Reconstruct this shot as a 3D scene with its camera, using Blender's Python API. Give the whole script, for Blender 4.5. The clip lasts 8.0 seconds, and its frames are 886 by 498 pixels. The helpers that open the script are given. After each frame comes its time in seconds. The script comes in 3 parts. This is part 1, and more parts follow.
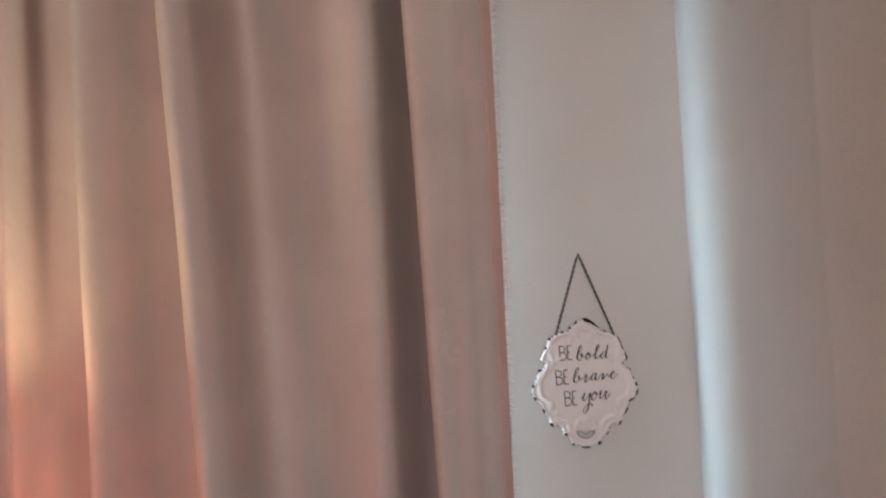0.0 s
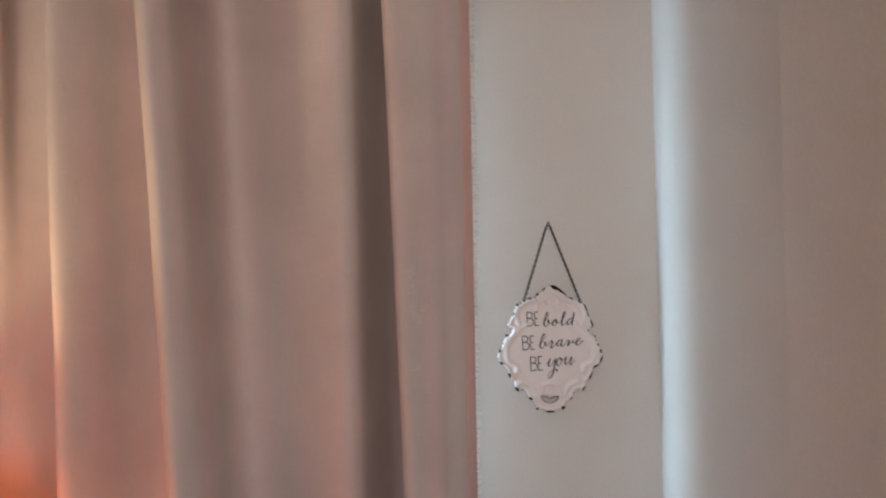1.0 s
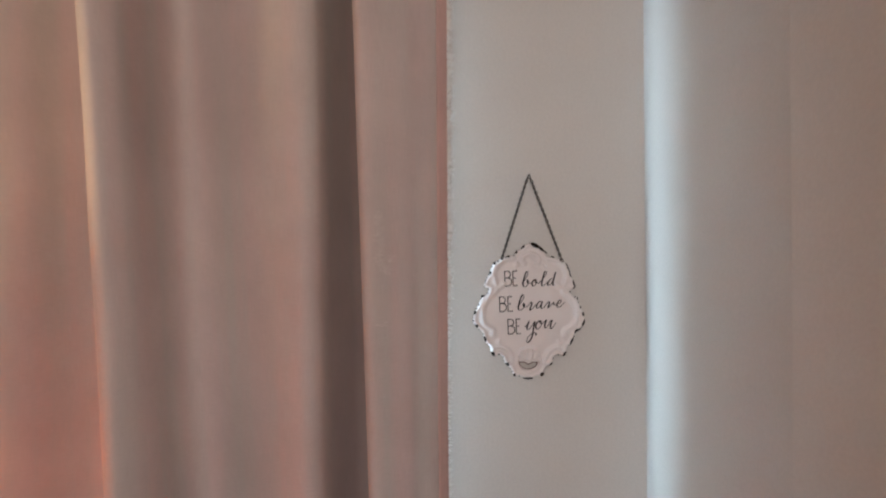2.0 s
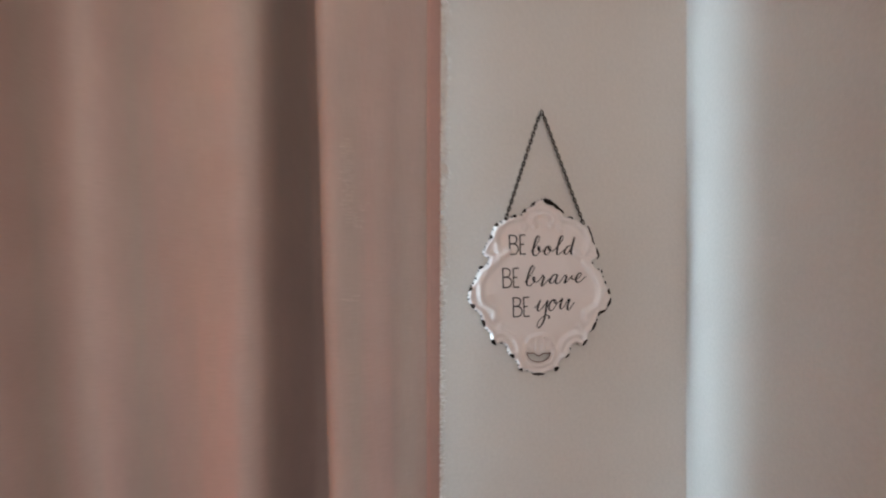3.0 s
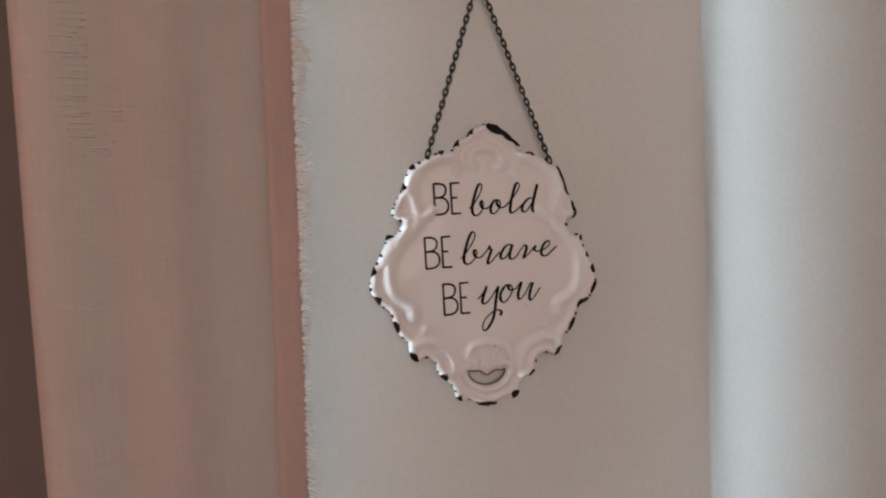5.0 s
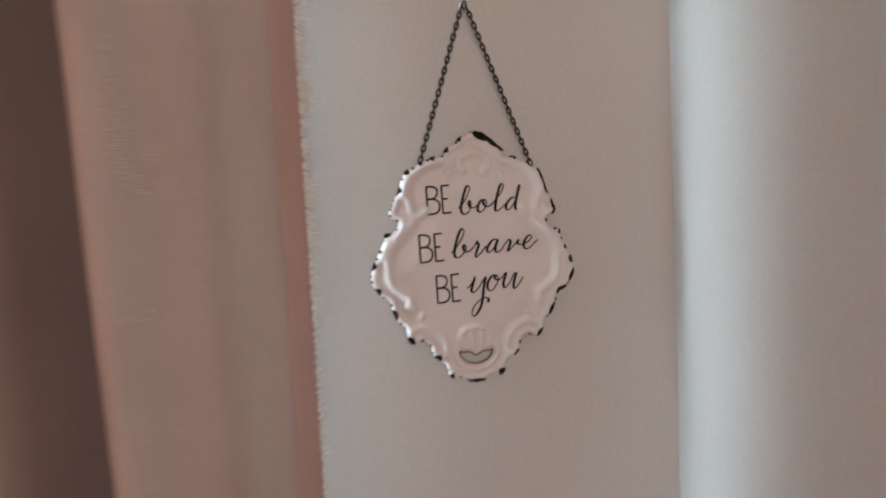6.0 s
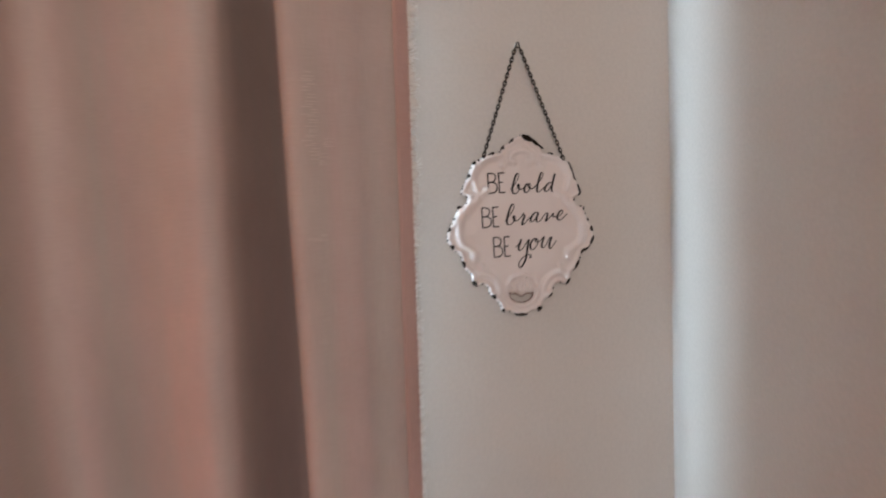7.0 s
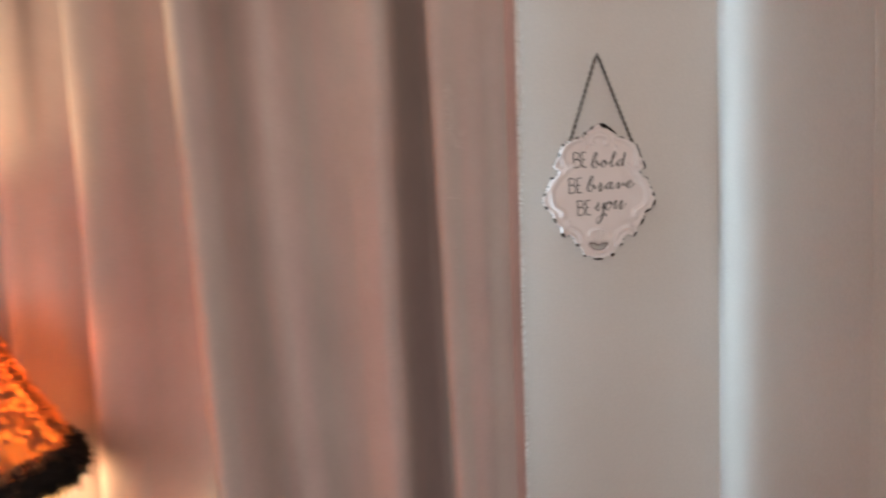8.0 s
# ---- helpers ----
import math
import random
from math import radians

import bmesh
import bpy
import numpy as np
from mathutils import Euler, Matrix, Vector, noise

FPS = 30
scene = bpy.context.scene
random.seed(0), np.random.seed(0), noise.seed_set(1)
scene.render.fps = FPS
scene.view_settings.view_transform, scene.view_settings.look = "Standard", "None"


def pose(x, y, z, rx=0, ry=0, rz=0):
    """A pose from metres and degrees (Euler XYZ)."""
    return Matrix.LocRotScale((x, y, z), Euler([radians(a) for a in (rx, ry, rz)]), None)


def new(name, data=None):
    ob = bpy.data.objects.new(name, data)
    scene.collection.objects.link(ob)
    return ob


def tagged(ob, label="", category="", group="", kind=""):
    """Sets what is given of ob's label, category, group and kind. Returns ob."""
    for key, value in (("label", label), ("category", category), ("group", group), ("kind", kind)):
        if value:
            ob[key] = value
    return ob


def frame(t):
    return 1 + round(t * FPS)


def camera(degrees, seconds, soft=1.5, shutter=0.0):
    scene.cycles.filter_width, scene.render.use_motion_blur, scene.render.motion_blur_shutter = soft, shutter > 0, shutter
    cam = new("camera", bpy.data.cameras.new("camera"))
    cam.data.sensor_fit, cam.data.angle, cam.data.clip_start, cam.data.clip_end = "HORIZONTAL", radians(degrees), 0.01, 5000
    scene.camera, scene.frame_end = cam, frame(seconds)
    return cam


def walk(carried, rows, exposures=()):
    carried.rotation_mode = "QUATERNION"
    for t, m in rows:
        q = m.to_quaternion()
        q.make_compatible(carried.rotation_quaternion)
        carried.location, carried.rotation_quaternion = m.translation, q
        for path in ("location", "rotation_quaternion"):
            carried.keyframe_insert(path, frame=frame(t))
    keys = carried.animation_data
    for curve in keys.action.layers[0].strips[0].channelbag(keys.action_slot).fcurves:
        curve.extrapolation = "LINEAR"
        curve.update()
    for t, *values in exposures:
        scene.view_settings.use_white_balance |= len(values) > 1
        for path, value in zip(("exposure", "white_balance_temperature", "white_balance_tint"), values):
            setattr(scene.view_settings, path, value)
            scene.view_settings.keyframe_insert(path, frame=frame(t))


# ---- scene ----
from mathutils import geometry

LENS = 61.46
PATH = [
    (0.0, -0.2632, -1.1917, 1.5593, -2.39, 1.67, -2.95),
    (0.5, -0.2712, -1.2049, 1.5313, -3.64, 1.22, -2.31),
    (1.0, -0.2549, -1.2031, 1.5232, -4.05, 0.56, -1.27),
    (1.5, -0.2449, -1.1768, 1.4961, -5.17, 0.19, -0.67),
    (2.8, -0.2318, -0.9175, 1.4300, -6.97, -0.56, -0.13),
    (3.0, -0.2394, -0.8504, 1.4223, -8.45, -0.55, -0.11),
    (3.5, -0.2279, -0.7343, 1.4103, -11.59, -0.94, 0.17),
    (4.0, -0.1925, -0.6365, 1.4080, -11.55, -1.84, -0.59),
    (4.5, -0.1658, -0.5459, 1.4088, -12.42, -1.97, -1.64),
    (4.7, -0.1562, -0.5320, 1.4026, -12.46, -1.83, -1.82),
    (5.8, -0.1435, -0.5631, 1.4230, -12.71, -4.61, -2.61),
    (6.0, -0.1510, -0.5976, 1.4321, -12.03, -5.05, -2.99),
    (6.5, -0.1978, -0.7069, 1.4102, -10.99, -4.70, -2.42),
    (7.0, -0.2134, -0.8338, 1.4017, -8.48, -3.75, -1.95),
    (7.5, -0.2038, -0.9925, 1.3809, -3.63, -4.92, -2.30),
    (8.0, -0.2538, -1.1353, 1.3880, -0.77, -4.84, -2.20),
]
EXPOSURES = [(0.0, 0.03, 6400, 14), (1.5, 0.04, 6400, 13), (3.0, -0.06, 6720, 15), (4.5, -0.15, 6950, 17), (6.0, -0.17, 7000, 19), (7.0, -0.04, 6950, 19), (8.0, 0.12, 6800, 16)]
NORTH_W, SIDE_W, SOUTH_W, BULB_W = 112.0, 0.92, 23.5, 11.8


def aim(x, y, z, yaw, pitch, roll):
    return pose(x, y, z, 90 + pitch, 0, yaw) @ pose(0, 0, 0, 0, 0, roll)


cam = camera(LENS, 8.0, soft=2.0, shutter=0.8)
walk(cam, [(t, aim(*p)) for t, *p in PATH], EXPOSURES)

# ---- plan, metres: the window wall is y = 0, the room lies at negative y ----
CORNER = 0.185          # x of the side wall
FAR_WEST, FAR_SOUTH, CEILING = -2.7, -3.4, 2.5
SIGN_Z = 1.35           # height of the sign's middle
S0, S1 = -1.15, 0.05    # an unseen window, assumed behind the viewer to light the room
JAMB = -0.345           # right edge of the window behind the curtain
REVEAL = 0.16           # thickness of the window wall
LAMP = (-0.829, -0.35)  # axis of the lamp
RIM_Z, RIM_R, BULB_Z = 1.107, 0.165, 1.195

# ---- light ----
world = bpy.data.worlds.new("sky")
scene.world = world
world.use_nodes = True
wn = world.node_tree
sky = wn.nodes.new("ShaderNodeTexSky")
sky.sky_type, sky.sun_disc = "NISHITA", False
sky.sun_elevation, sky.sun_rotation = radians(12), radians(180)
wn.links.new(sky.outputs[0], wn.nodes["Background"].inputs[0])
wn.nodes["Background"].inputs[1].default_value = 0.08


def area(name, m, sx, sy, watts, colour):
    d = bpy.data.lights.new(name, "AREA")
    d.shape, d.size, d.size_y, d.energy, d.color = "RECTANGLE", sx, sy, watts, colour
    ob = new(name, d)
    ob.matrix_world = m
    return ob


# daylight in the curtained opening and in the assumed one behind the viewer
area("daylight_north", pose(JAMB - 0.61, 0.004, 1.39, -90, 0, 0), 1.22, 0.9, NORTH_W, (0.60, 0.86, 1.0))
# added strip lamp behind the curtain's edge, brightens the wall corner sideways
area("corner_strip_fill", pose(JAMB - 0.045, -0.0165, 1.39, 0, -90, 0), 0.9, 0.037, SIDE_W, (0.44, 0.77, 1.0)).data.spread = radians(150)
area("assumed_daylight_south", pose((S0 + S1) / 2, FAR_SOUTH - 0.06, 1.89, 90, 0, 0), S1 - S0 - 0.1, 0.98, SOUTH_W, (1.0, 0.97, 0.965))

bulb = bpy.data.lights.new("bulb_light", "POINT")
bulb.energy, bulb.color, bulb.shadow_soft_size = BULB_W, (1.0, 0.72, 0.37), 0.03
bulb_light = new("bulb_light", bulb)
bulb_light.location = (*LAMP, BULB_Z)


# ---- materials ----
def material(name, rough=0.6, metal=0.0, spec=0.5):
    m = bpy.data.materials.new(name)
    m.use_nodes = True
    b = m.node_tree.nodes["Principled BSDF"]
    b.inputs["Roughness"].default_value = rough
    b.inputs["Metallic"].default_value = metal
    b.inputs["Specular IOR Level"].default_value = spec
    return m, m.node_tree, b


def node(t, kind, **inputs):
    n = t.nodes.new("ShaderNode" + kind)
    for k, v in inputs.items():
        n.inputs[k.replace("_", " ")].default_value = v
    return n


def coords(t, which="Object"):
    return t.nodes.new("ShaderNodeTexCoord").outputs[which]


def noise_node(t, vec, scale, detail=4.0, rough=0.55):
    n = node(t, "TexNoise", Scale=scale, Detail=detail, Roughness=rough)
    t.links.new(vec, n.inputs["Vector"])
    return n


def ramp(t, fac, stops):
    r = t.nodes.new("ShaderNodeValToRGB")
    r.color_ramp.elements[0].position, r.color_ramp.elements[0].color = stops[0][0], (*stops[0][1], 1)
    r.color_ramp.elements[1].position, r.color_ramp.elements[1].color = stops[-1][0], (*stops[-1][1], 1)
    for p, c in stops[1:-1]:
        e = r.color_ramp.elements.new(p)
        e.color = (*c, 1)
    t.links.new(fac, r.inputs[0])
    return r.outputs[0]


def mix(t, a, b, fac, mode="MIX"):
    n = t.nodes.new("ShaderNodeMix")
    n.data_type, n.blend_type = "RGBA", mode
    for sock, v in ((n.inputs[6], a), (n.inputs[7], b)):
        if isinstance(v, tuple):
            sock.default_value = (*v, 1)
        else:
            t.links.new(v, sock)
    if isinstance(fac, float):
        n.inputs[0].default_value = fac
    else:
        t.links.new(fac, n.inputs[0])
    return n.outputs[2]


def bump(t, b, height, strength, distance):
    n = node(t, "Bump", Strength=strength, Distance=distance)
    t.links.new(height, n.inputs["Height"])
    t.links.new(n.outputs[0], b.inputs["Normal"])
    return n


def mottled(name, lo, hi, scale, rough=0.6, metal=0.0, bump_scale=400.0, bump_amount=0.2, distance=0.0005, spec=0.5):
    """A plain surface with broad mottling, fine grain and a little relief."""
    m, t, b = material(name, rough, metal, spec)
    v = coords(t)
    broad = noise_node(t, v, scale)
    fine = noise_node(t, v, bump_scale, 3.0)
    c = ramp(t, broad.outputs[0], [(0.3, lo), (0.7, hi)])
    c = mix(t, c, ramp(t, fine.outputs[0], [(0.3, (0.88, 0.88, 0.88)), (0.7, (1, 1, 1))]), 0.6, "MULTIPLY")
    t.links.new(c, b.inputs["Base Color"])
    bump(t, b, fine.outputs[0], bump_amount, distance)
    return m


M_WALL = mottled("wall_paint", (0.622, 0.573, 0.535), (0.668, 0.618, 0.58), 3.0, 0.75, bump_scale=260, bump_amount=0.025, distance=0.0004, spec=0.3)
M_CEIL = mottled("ceiling_paint", (0.78, 0.77, 0.75), (0.82, 0.81, 0.79), 2.0, 0.85)
M_FLOOR = mottled("floor_wood", (0.16, 0.10, 0.06), (0.24, 0.155, 0.095), 4.0, 0.45)
M_FRAME = mottled("window_paint", (0.78, 0.78, 0.76), (0.82, 0.82, 0.80), 6.0, 0.4)
M_IRON = mottled("chain_metal", (0.022, 0.017, 0.013), (0.06, 0.048, 0.038), 90.0, 0.45, 0.8, 900)
M_CHIP = mottled("chipped_enamel", (0.008, 0.007, 0.006), (0.026, 0.019, 0.015), 160.0, 0.9, 0.0, 1200, spec=0.1)
M_RIM_SHADE = mottled("shaded_worn_enamel", (0.16, 0.09, 0.07), (0.26, 0.16, 0.13), 160.0, 0.8, spec=0.2)
M_INK = mottled("black_print", (0.004, 0.004, 0.005), (0.010, 0.010, 0.011), 200.0, 0.8, spec=0.1)
M_NAIL = mottled("nail_metal", (0.62, 0.60, 0.57), (0.75, 0.73, 0.7), 120.0, 0.3, 0.6)
M_BRASS = mottled("lamp_metal", (0.18, 0.12, 0.06), (0.30, 0.21, 0.11), 20.0, 0.35, 0.9)
M_FUR = mottled("black_fringe", (0.006, 0.005, 0.006), (0.02, 0.016, 0.016), 120.0, 0.85)
M_WEFT = mottled("pulled_thread", (0.74, 0.66, 0.63), (0.82, 0.74, 0.71), 300.0, 0.9)
M_THREAD = mottled("loose_thread", (0.90, 0.88, 0.86), (0.95, 0.94, 0.92), 300.0, 0.9)


def enamel():
    m, t, b = material("white_enamel", 0.42)
    v = coords(t)
    broad = noise_node(t, v, 14.0)
    specks = noise_node(t, v, 220.0, 2.0)
    c = ramp(t, broad.outputs[0], [(0.3, (0.765, 0.685, 0.668)), (0.7, (0.825, 0.75, 0.732))])
    c = mix(t, c, (0.30, 0.24, 0.20), ramp(t, specks.outputs[0], [(0.73, (0, 0, 0)), (0.77, (0.5, 0.5, 0.5))]))
    t.links.new(c, b.inputs["Base Color"])
    b.inputs["Coat Weight"].default_value = 0.12
    b.inputs["Coat Roughness"].default_value = 0.25
    bump(t, b, noise_node(t, v, 90.0).outputs[0], 0.12, 0.0006)
    return m


def cloth(name, lo, hi, through_light=0.0):
    """Loosely woven linen: slubby threads both ways, from the cloth's own measure."""
    m, t, b = material(name, 0.9, spec=0.15)
    uv = coords(t, "UV")
    across = t.nodes.new("ShaderNodeMapping")
    across.inputs["Scale"].default_value = (60, 1400, 1)
    t.links.new(uv, across.inputs[0])
    along = t.nodes.new("ShaderNodeMapping")
    along.inputs["Scale"].default_value = (1400, 40, 1)
    t.links.new(uv, along.inputs[0])
    weft = noise_node(t, across.outputs[0], 1.0, 2.0)
    warp = noise_node(t, along.outputs[0], 1.0, 2.0)
    broad = noise_node(t, uv, 7.0)
    thread = mix(t, weft.outputs[0], warp.outputs[0], 0.5)
    streak = t.nodes.new("ShaderNodeMapping")
    streak.inputs["Scale"].default_value = (26, 1.3, 1)
    t.links.new(uv, streak.inputs[0])
    dye = noise_node(t, streak.outputs[0], 1.0, 3.0)
    c = ramp(t, broad.outputs[0], [(0.32, lo), (0.68, hi)])
    c = mix(t, c, ramp(t, dye.outputs[0], [(0.36, (0.955, 1.015, 0.995)), (0.64, (1.04, 0.98, 0.975))]), 1.0, "MULTIPLY")
    c = mix(t, c, ramp(t, thread, [(0.35, (0.86, 0.84, 0.83)), (0.65, (1.0, 1.0, 1.0))]), 0.8, "MULTIPLY")
    t.links.new(c, b.inputs["Base Color"])
    b.inputs["Sheen Weight"].default_value = 0.15
    bump(t, b, thread, 0.35, 0.0006)
    if through_light:
        tr = t.nodes.new("ShaderNodeBsdfTranslucent")
        t.links.new(c, tr.inputs[0])
        mx = t.nodes.new("ShaderNodeMixShader")
        mx.inputs[0].default_value = through_light
        t.links.new(b.outputs[0], mx.inputs[1])
        t.links.new(tr.outputs[0], mx.inputs[2])
        t.links.new(mx.outputs[0], t.nodes["Material Output"].inputs[0])
    return m


M_ENAMEL = enamel()
M_CLOTH = cloth("curtain_linen", (0.552, 0.459, 0.448), (0.622, 0.522, 0.510))
M_HEM = cloth("hem_linen", (0.54, 0.365, 0.34), (0.60, 0.415, 0.39))
M_SHADE = cloth("shade_cloth", (0.62, 0.20, 0.045), (0.80, 0.29, 0.07), 0.24)
# the open weave lets some of the bulb's light straight through, tinted by the thread
t = M_SHADE.node_tree
gauze = t.nodes.new("ShaderNodeBsdfTransparent")
gauze.inputs["Color"].default_value = (1.0, 0.32, 0.11, 1)
weave = t.nodes.new("ShaderNodeMixShader")
weave.inputs["Fac"].default_value = 0.34
final = t.nodes["Material Output"].inputs["Surface"]
t.links.new(final.links[0].from_socket, weave.inputs[1])
t.links.new(gauze.outputs[0], weave.inputs[2])
t.links.new(weave.outputs[0], final)
M_LINING = mottled("white_lining", (0.84, 0.84, 0.84), (0.88, 0.88, 0.88), 6.0, 0.9)
M_FEATHER = cloth("orange_feather", (0.30, 0.135, 0.07), (0.56, 0.29, 0.16), 0.1)
M_TASSEL = mottled("tan_tassel", (0.35, 0.24, 0.13), (0.62, 0.48, 0.30), 90.0, 0.7)

m, t, b = material("pane_glass", 0.02)
b.inputs["Transmission Weight"].default_value = 1.0
M_GLASS = m


# ---- builders ----
def mesh_object(name, bm, mat, smooth=True):
    bm.normal_update()
    me = bpy.data.meshes.new(name)
    bm.to_mesh(me)
    bm.free()
    if smooth:
        me.polygons.foreach_set("use_smooth", [True] * len(me.polygons))
    me.materials.append(mat)
    return new(name, me)


def part(name, bm, mat, parent, label="", smooth=True):
    ob = mesh_object(name, bm, mat, smooth)
    ob.parent = parent
    return tagged(ob, label)


def boxes(*spans):
    bm = bmesh.new()
    for x0, x1, y0, y1, z0, z1 in spans:
        m = Matrix.Translation(((x0 + x1) / 2, (y0 + y1) / 2, (z0 + z1) / 2)) @ Matrix.Diagonal((x1 - x0, y1 - y0, z1 - z0, 1))
        bmesh.ops.create_cube(bm, size=1, matrix=m)
    return bm


def tube(bm, pts, radius, sides=6, closed=False, squash=1.0):
    """A tube along pts, radius a number or one per point; squash flattens it in y."""
    pts = [Vector(p) for p in pts]
    n = len(pts)
    rings = []
    for i, p in enumerate(pts):
        a, c = (pts[i - 1], pts[(i + 1) % n]) if closed else (pts[max(i - 1, 0)], pts[min(i + 1, n - 1)])
        d = (c - a).normalized()
        side = d.cross(Vector((0, 1, 0)))
        side = side.normalized() if side.length > 1e-4 else Vector((1, 0, 0))
        up = side.cross(d).normalized()
        r = radius[i] if isinstance(radius, (list, tuple)) else radius
        rings.append([bm.verts.new(p + r * (math.cos(k * math.tau / sides) * side + squash * math.sin(k * math.tau / sides) * up)) for k in range(sides)])
    for i in range(n if closed else n - 1):
        a, c = rings[i], rings[(i + 1) % n]
        for k in range(sides):
            bm.faces.new((a[k], a[(k + 1) % sides], c[(k + 1) % sides], c[k]))
    if not closed:
        bm.faces.new(rings[0][::-1])
        bm.faces.new(rings[-1])


def lathe(profile, centre, segments=48):
    bm = bmesh.new()
    rings = [[bm.verts.new((centre[0] + r * math.cos(a), centre[1] + r * math.sin(a), z)) for a in (k * math.tau / segments for k in range(segments))] for r, z in profile]
    for p, q in zip(rings, rings[1:]):
        for k in range(segments):
            bm.faces.new((p[k], p[(k + 1) % segments], q[(k + 1) % segments], q[k]))
    return bm


def spline(pts, steps):
    """A smooth line through pts (tuples of any length)."""
    P = np.array(pts, float)
    P = np.vstack([2 * P[0] - P[1], P, 2 * P[-1] - P[-2]])
    out = []
    for i in range(1, len(P) - 2):
        for k in range(steps):
            u = k / steps
            a, b_, c, d = P[i - 1], P[i], P[i + 1], P[i + 2]
            out.append(0.5 * (2 * b_ + (c - a) * u + (2 * a - 5 * b_ + 4 * c - d) * u * u + (3 * b_ - a - 3 * c + d) * u ** 3))
    out.append(P[-2])
    return np.array(out)


# ---- the room ----
def structure(name, bm, mat, label, category):
    return tagged(mesh_object(name, bm, mat, False), label, category, kind="structure")


W0, W1, SILL, HEAD = JAMB - 1.25, JAMB, 0.92, 1.86
structure("wall_north", boxes((W1, CORNER, 0, REVEAL, 0, CEILING), (FAR_WEST, W0, 0, REVEAL, 0, CEILING),
          (W0, W1, 0, REVEAL, 0, SILL), (W0, W1, 0, REVEAL, HEAD, CEILING)), M_WALL, "greige painted plaster wall with a window opening", "wall")
RIDGE = -0.416  # upright ridge added to shape a shade edge, feathered towards the corner, falling off behind


def swollen(y, rise=0.009):
    """How far the added ridge stands out of the side wall at y."""
    if y > RIDGE:
        return rise * max(0.0, 1 - (y - RIDGE) / 0.24) ** 2
    return rise * max(0.0, 1 - (RIDGE - y) / 0.30) ** 2


def wall_with_ridge():
    bm = bmesh.new()
    ys = [REVEAL] + list(np.linspace(RIDGE + 0.25, RIDGE, 12)) + list(np.linspace(RIDGE, RIDGE - 0.31, 12))[1:] + [FAR_SOUTH]
    rows = [[bm.verts.new((x, y, z)) for x, z in ((CORNER - swollen(y), 0), (CORNER - swollen(y), CEILING), (CORNER + 0.12, CEILING), (CORNER + 0.12, 0))] for y in ys]
    for a, b_ in zip(rows, rows[1:]):
        for k in range(4):
            bm.faces.new((a[k], a[(k + 1) % 4], b_[(k + 1) % 4], b_[k]))
    bm.faces.new(rows[0][::-1])
    bm.faces.new(rows[-1])
    bmesh.ops.recalc_face_normals(bm, faces=bm.faces)
    return bm


structure("wall_east", wall_with_ridge(), M_WALL, "greige painted plaster side wall with an upright ridge added for a shade edge", "wall")
structure("wall_west", boxes((FAR_WEST - 0.12, FAR_WEST, FAR_SOUTH, REVEAL, 0, CEILING)), M_WALL, "greige painted plaster wall", "wall")
structure("wall_south", boxes((FAR_WEST - 0.12, S0, FAR_SOUTH - 0.12, FAR_SOUTH, 0, CEILING), (S1, CORNER + 0.12, FAR_SOUTH - 0.12, FAR_SOUTH, 0, CEILING),
          (S0, S1, FAR_SOUTH - 0.12, FAR_SOUTH, 0, 1.38), (S0, S1, FAR_SOUTH - 0.12, FAR_SOUTH, 2.40, CEILING)), M_WALL, "greige painted plaster wall with a window opening", "wall")
structure("floor", boxes((FAR_WEST - 0.12, CORNER + 0.12, FAR_SOUTH - 0.12, REVEAL, -0.1, 0)), M_FLOOR, "brown wooden floor", "floor")
structure("ceiling", boxes((FAR_WEST - 0.12, CORNER + 0.12, FAR_SOUTH - 0.12, REVEAL, CEILING, CEILING + 0.1)), M_CEIL, "white painted ceiling", "ceiling")


def window(name, x0, x1, y0, y1, z0, z1, label):
    root = tagged(new(name), label, "window", kind="structure")
    f = 0.05
    part("window_frame", boxes((x0, x0 + f, y0, y1, z0, z1), (x1 - f, x1, y0, y1, z0, z1), (x0 + f, x1 - f, y0, y1, z0, z0 + f),
         (x0 + f, x1 - f, y0, y1, z1 - f, z1)), M_FRAME, root, smooth=False)
    pane = part("pane", boxes((x0 + f, x1 - f, (y0 + y1) / 2 - 0.003, (y0 + y1) / 2 + 0.003, z0 + f, z1 - f)), M_GLASS, root, "clear glass pane", False)
    pane.visible_shadow = False


window("window_1", W0, W1, 0.10, 0.15, SILL, HEAD, "unseen white framed window, assumed for the room's light behind the drawn curtain")
# out of view, added as the opening for the room's general light
window("window_2", S0, S1, FAR_SOUTH - 0.11, FAR_SOUTH - 0.07, 1.38, 2.40, "unseen white framed window, assumed for the room's light")


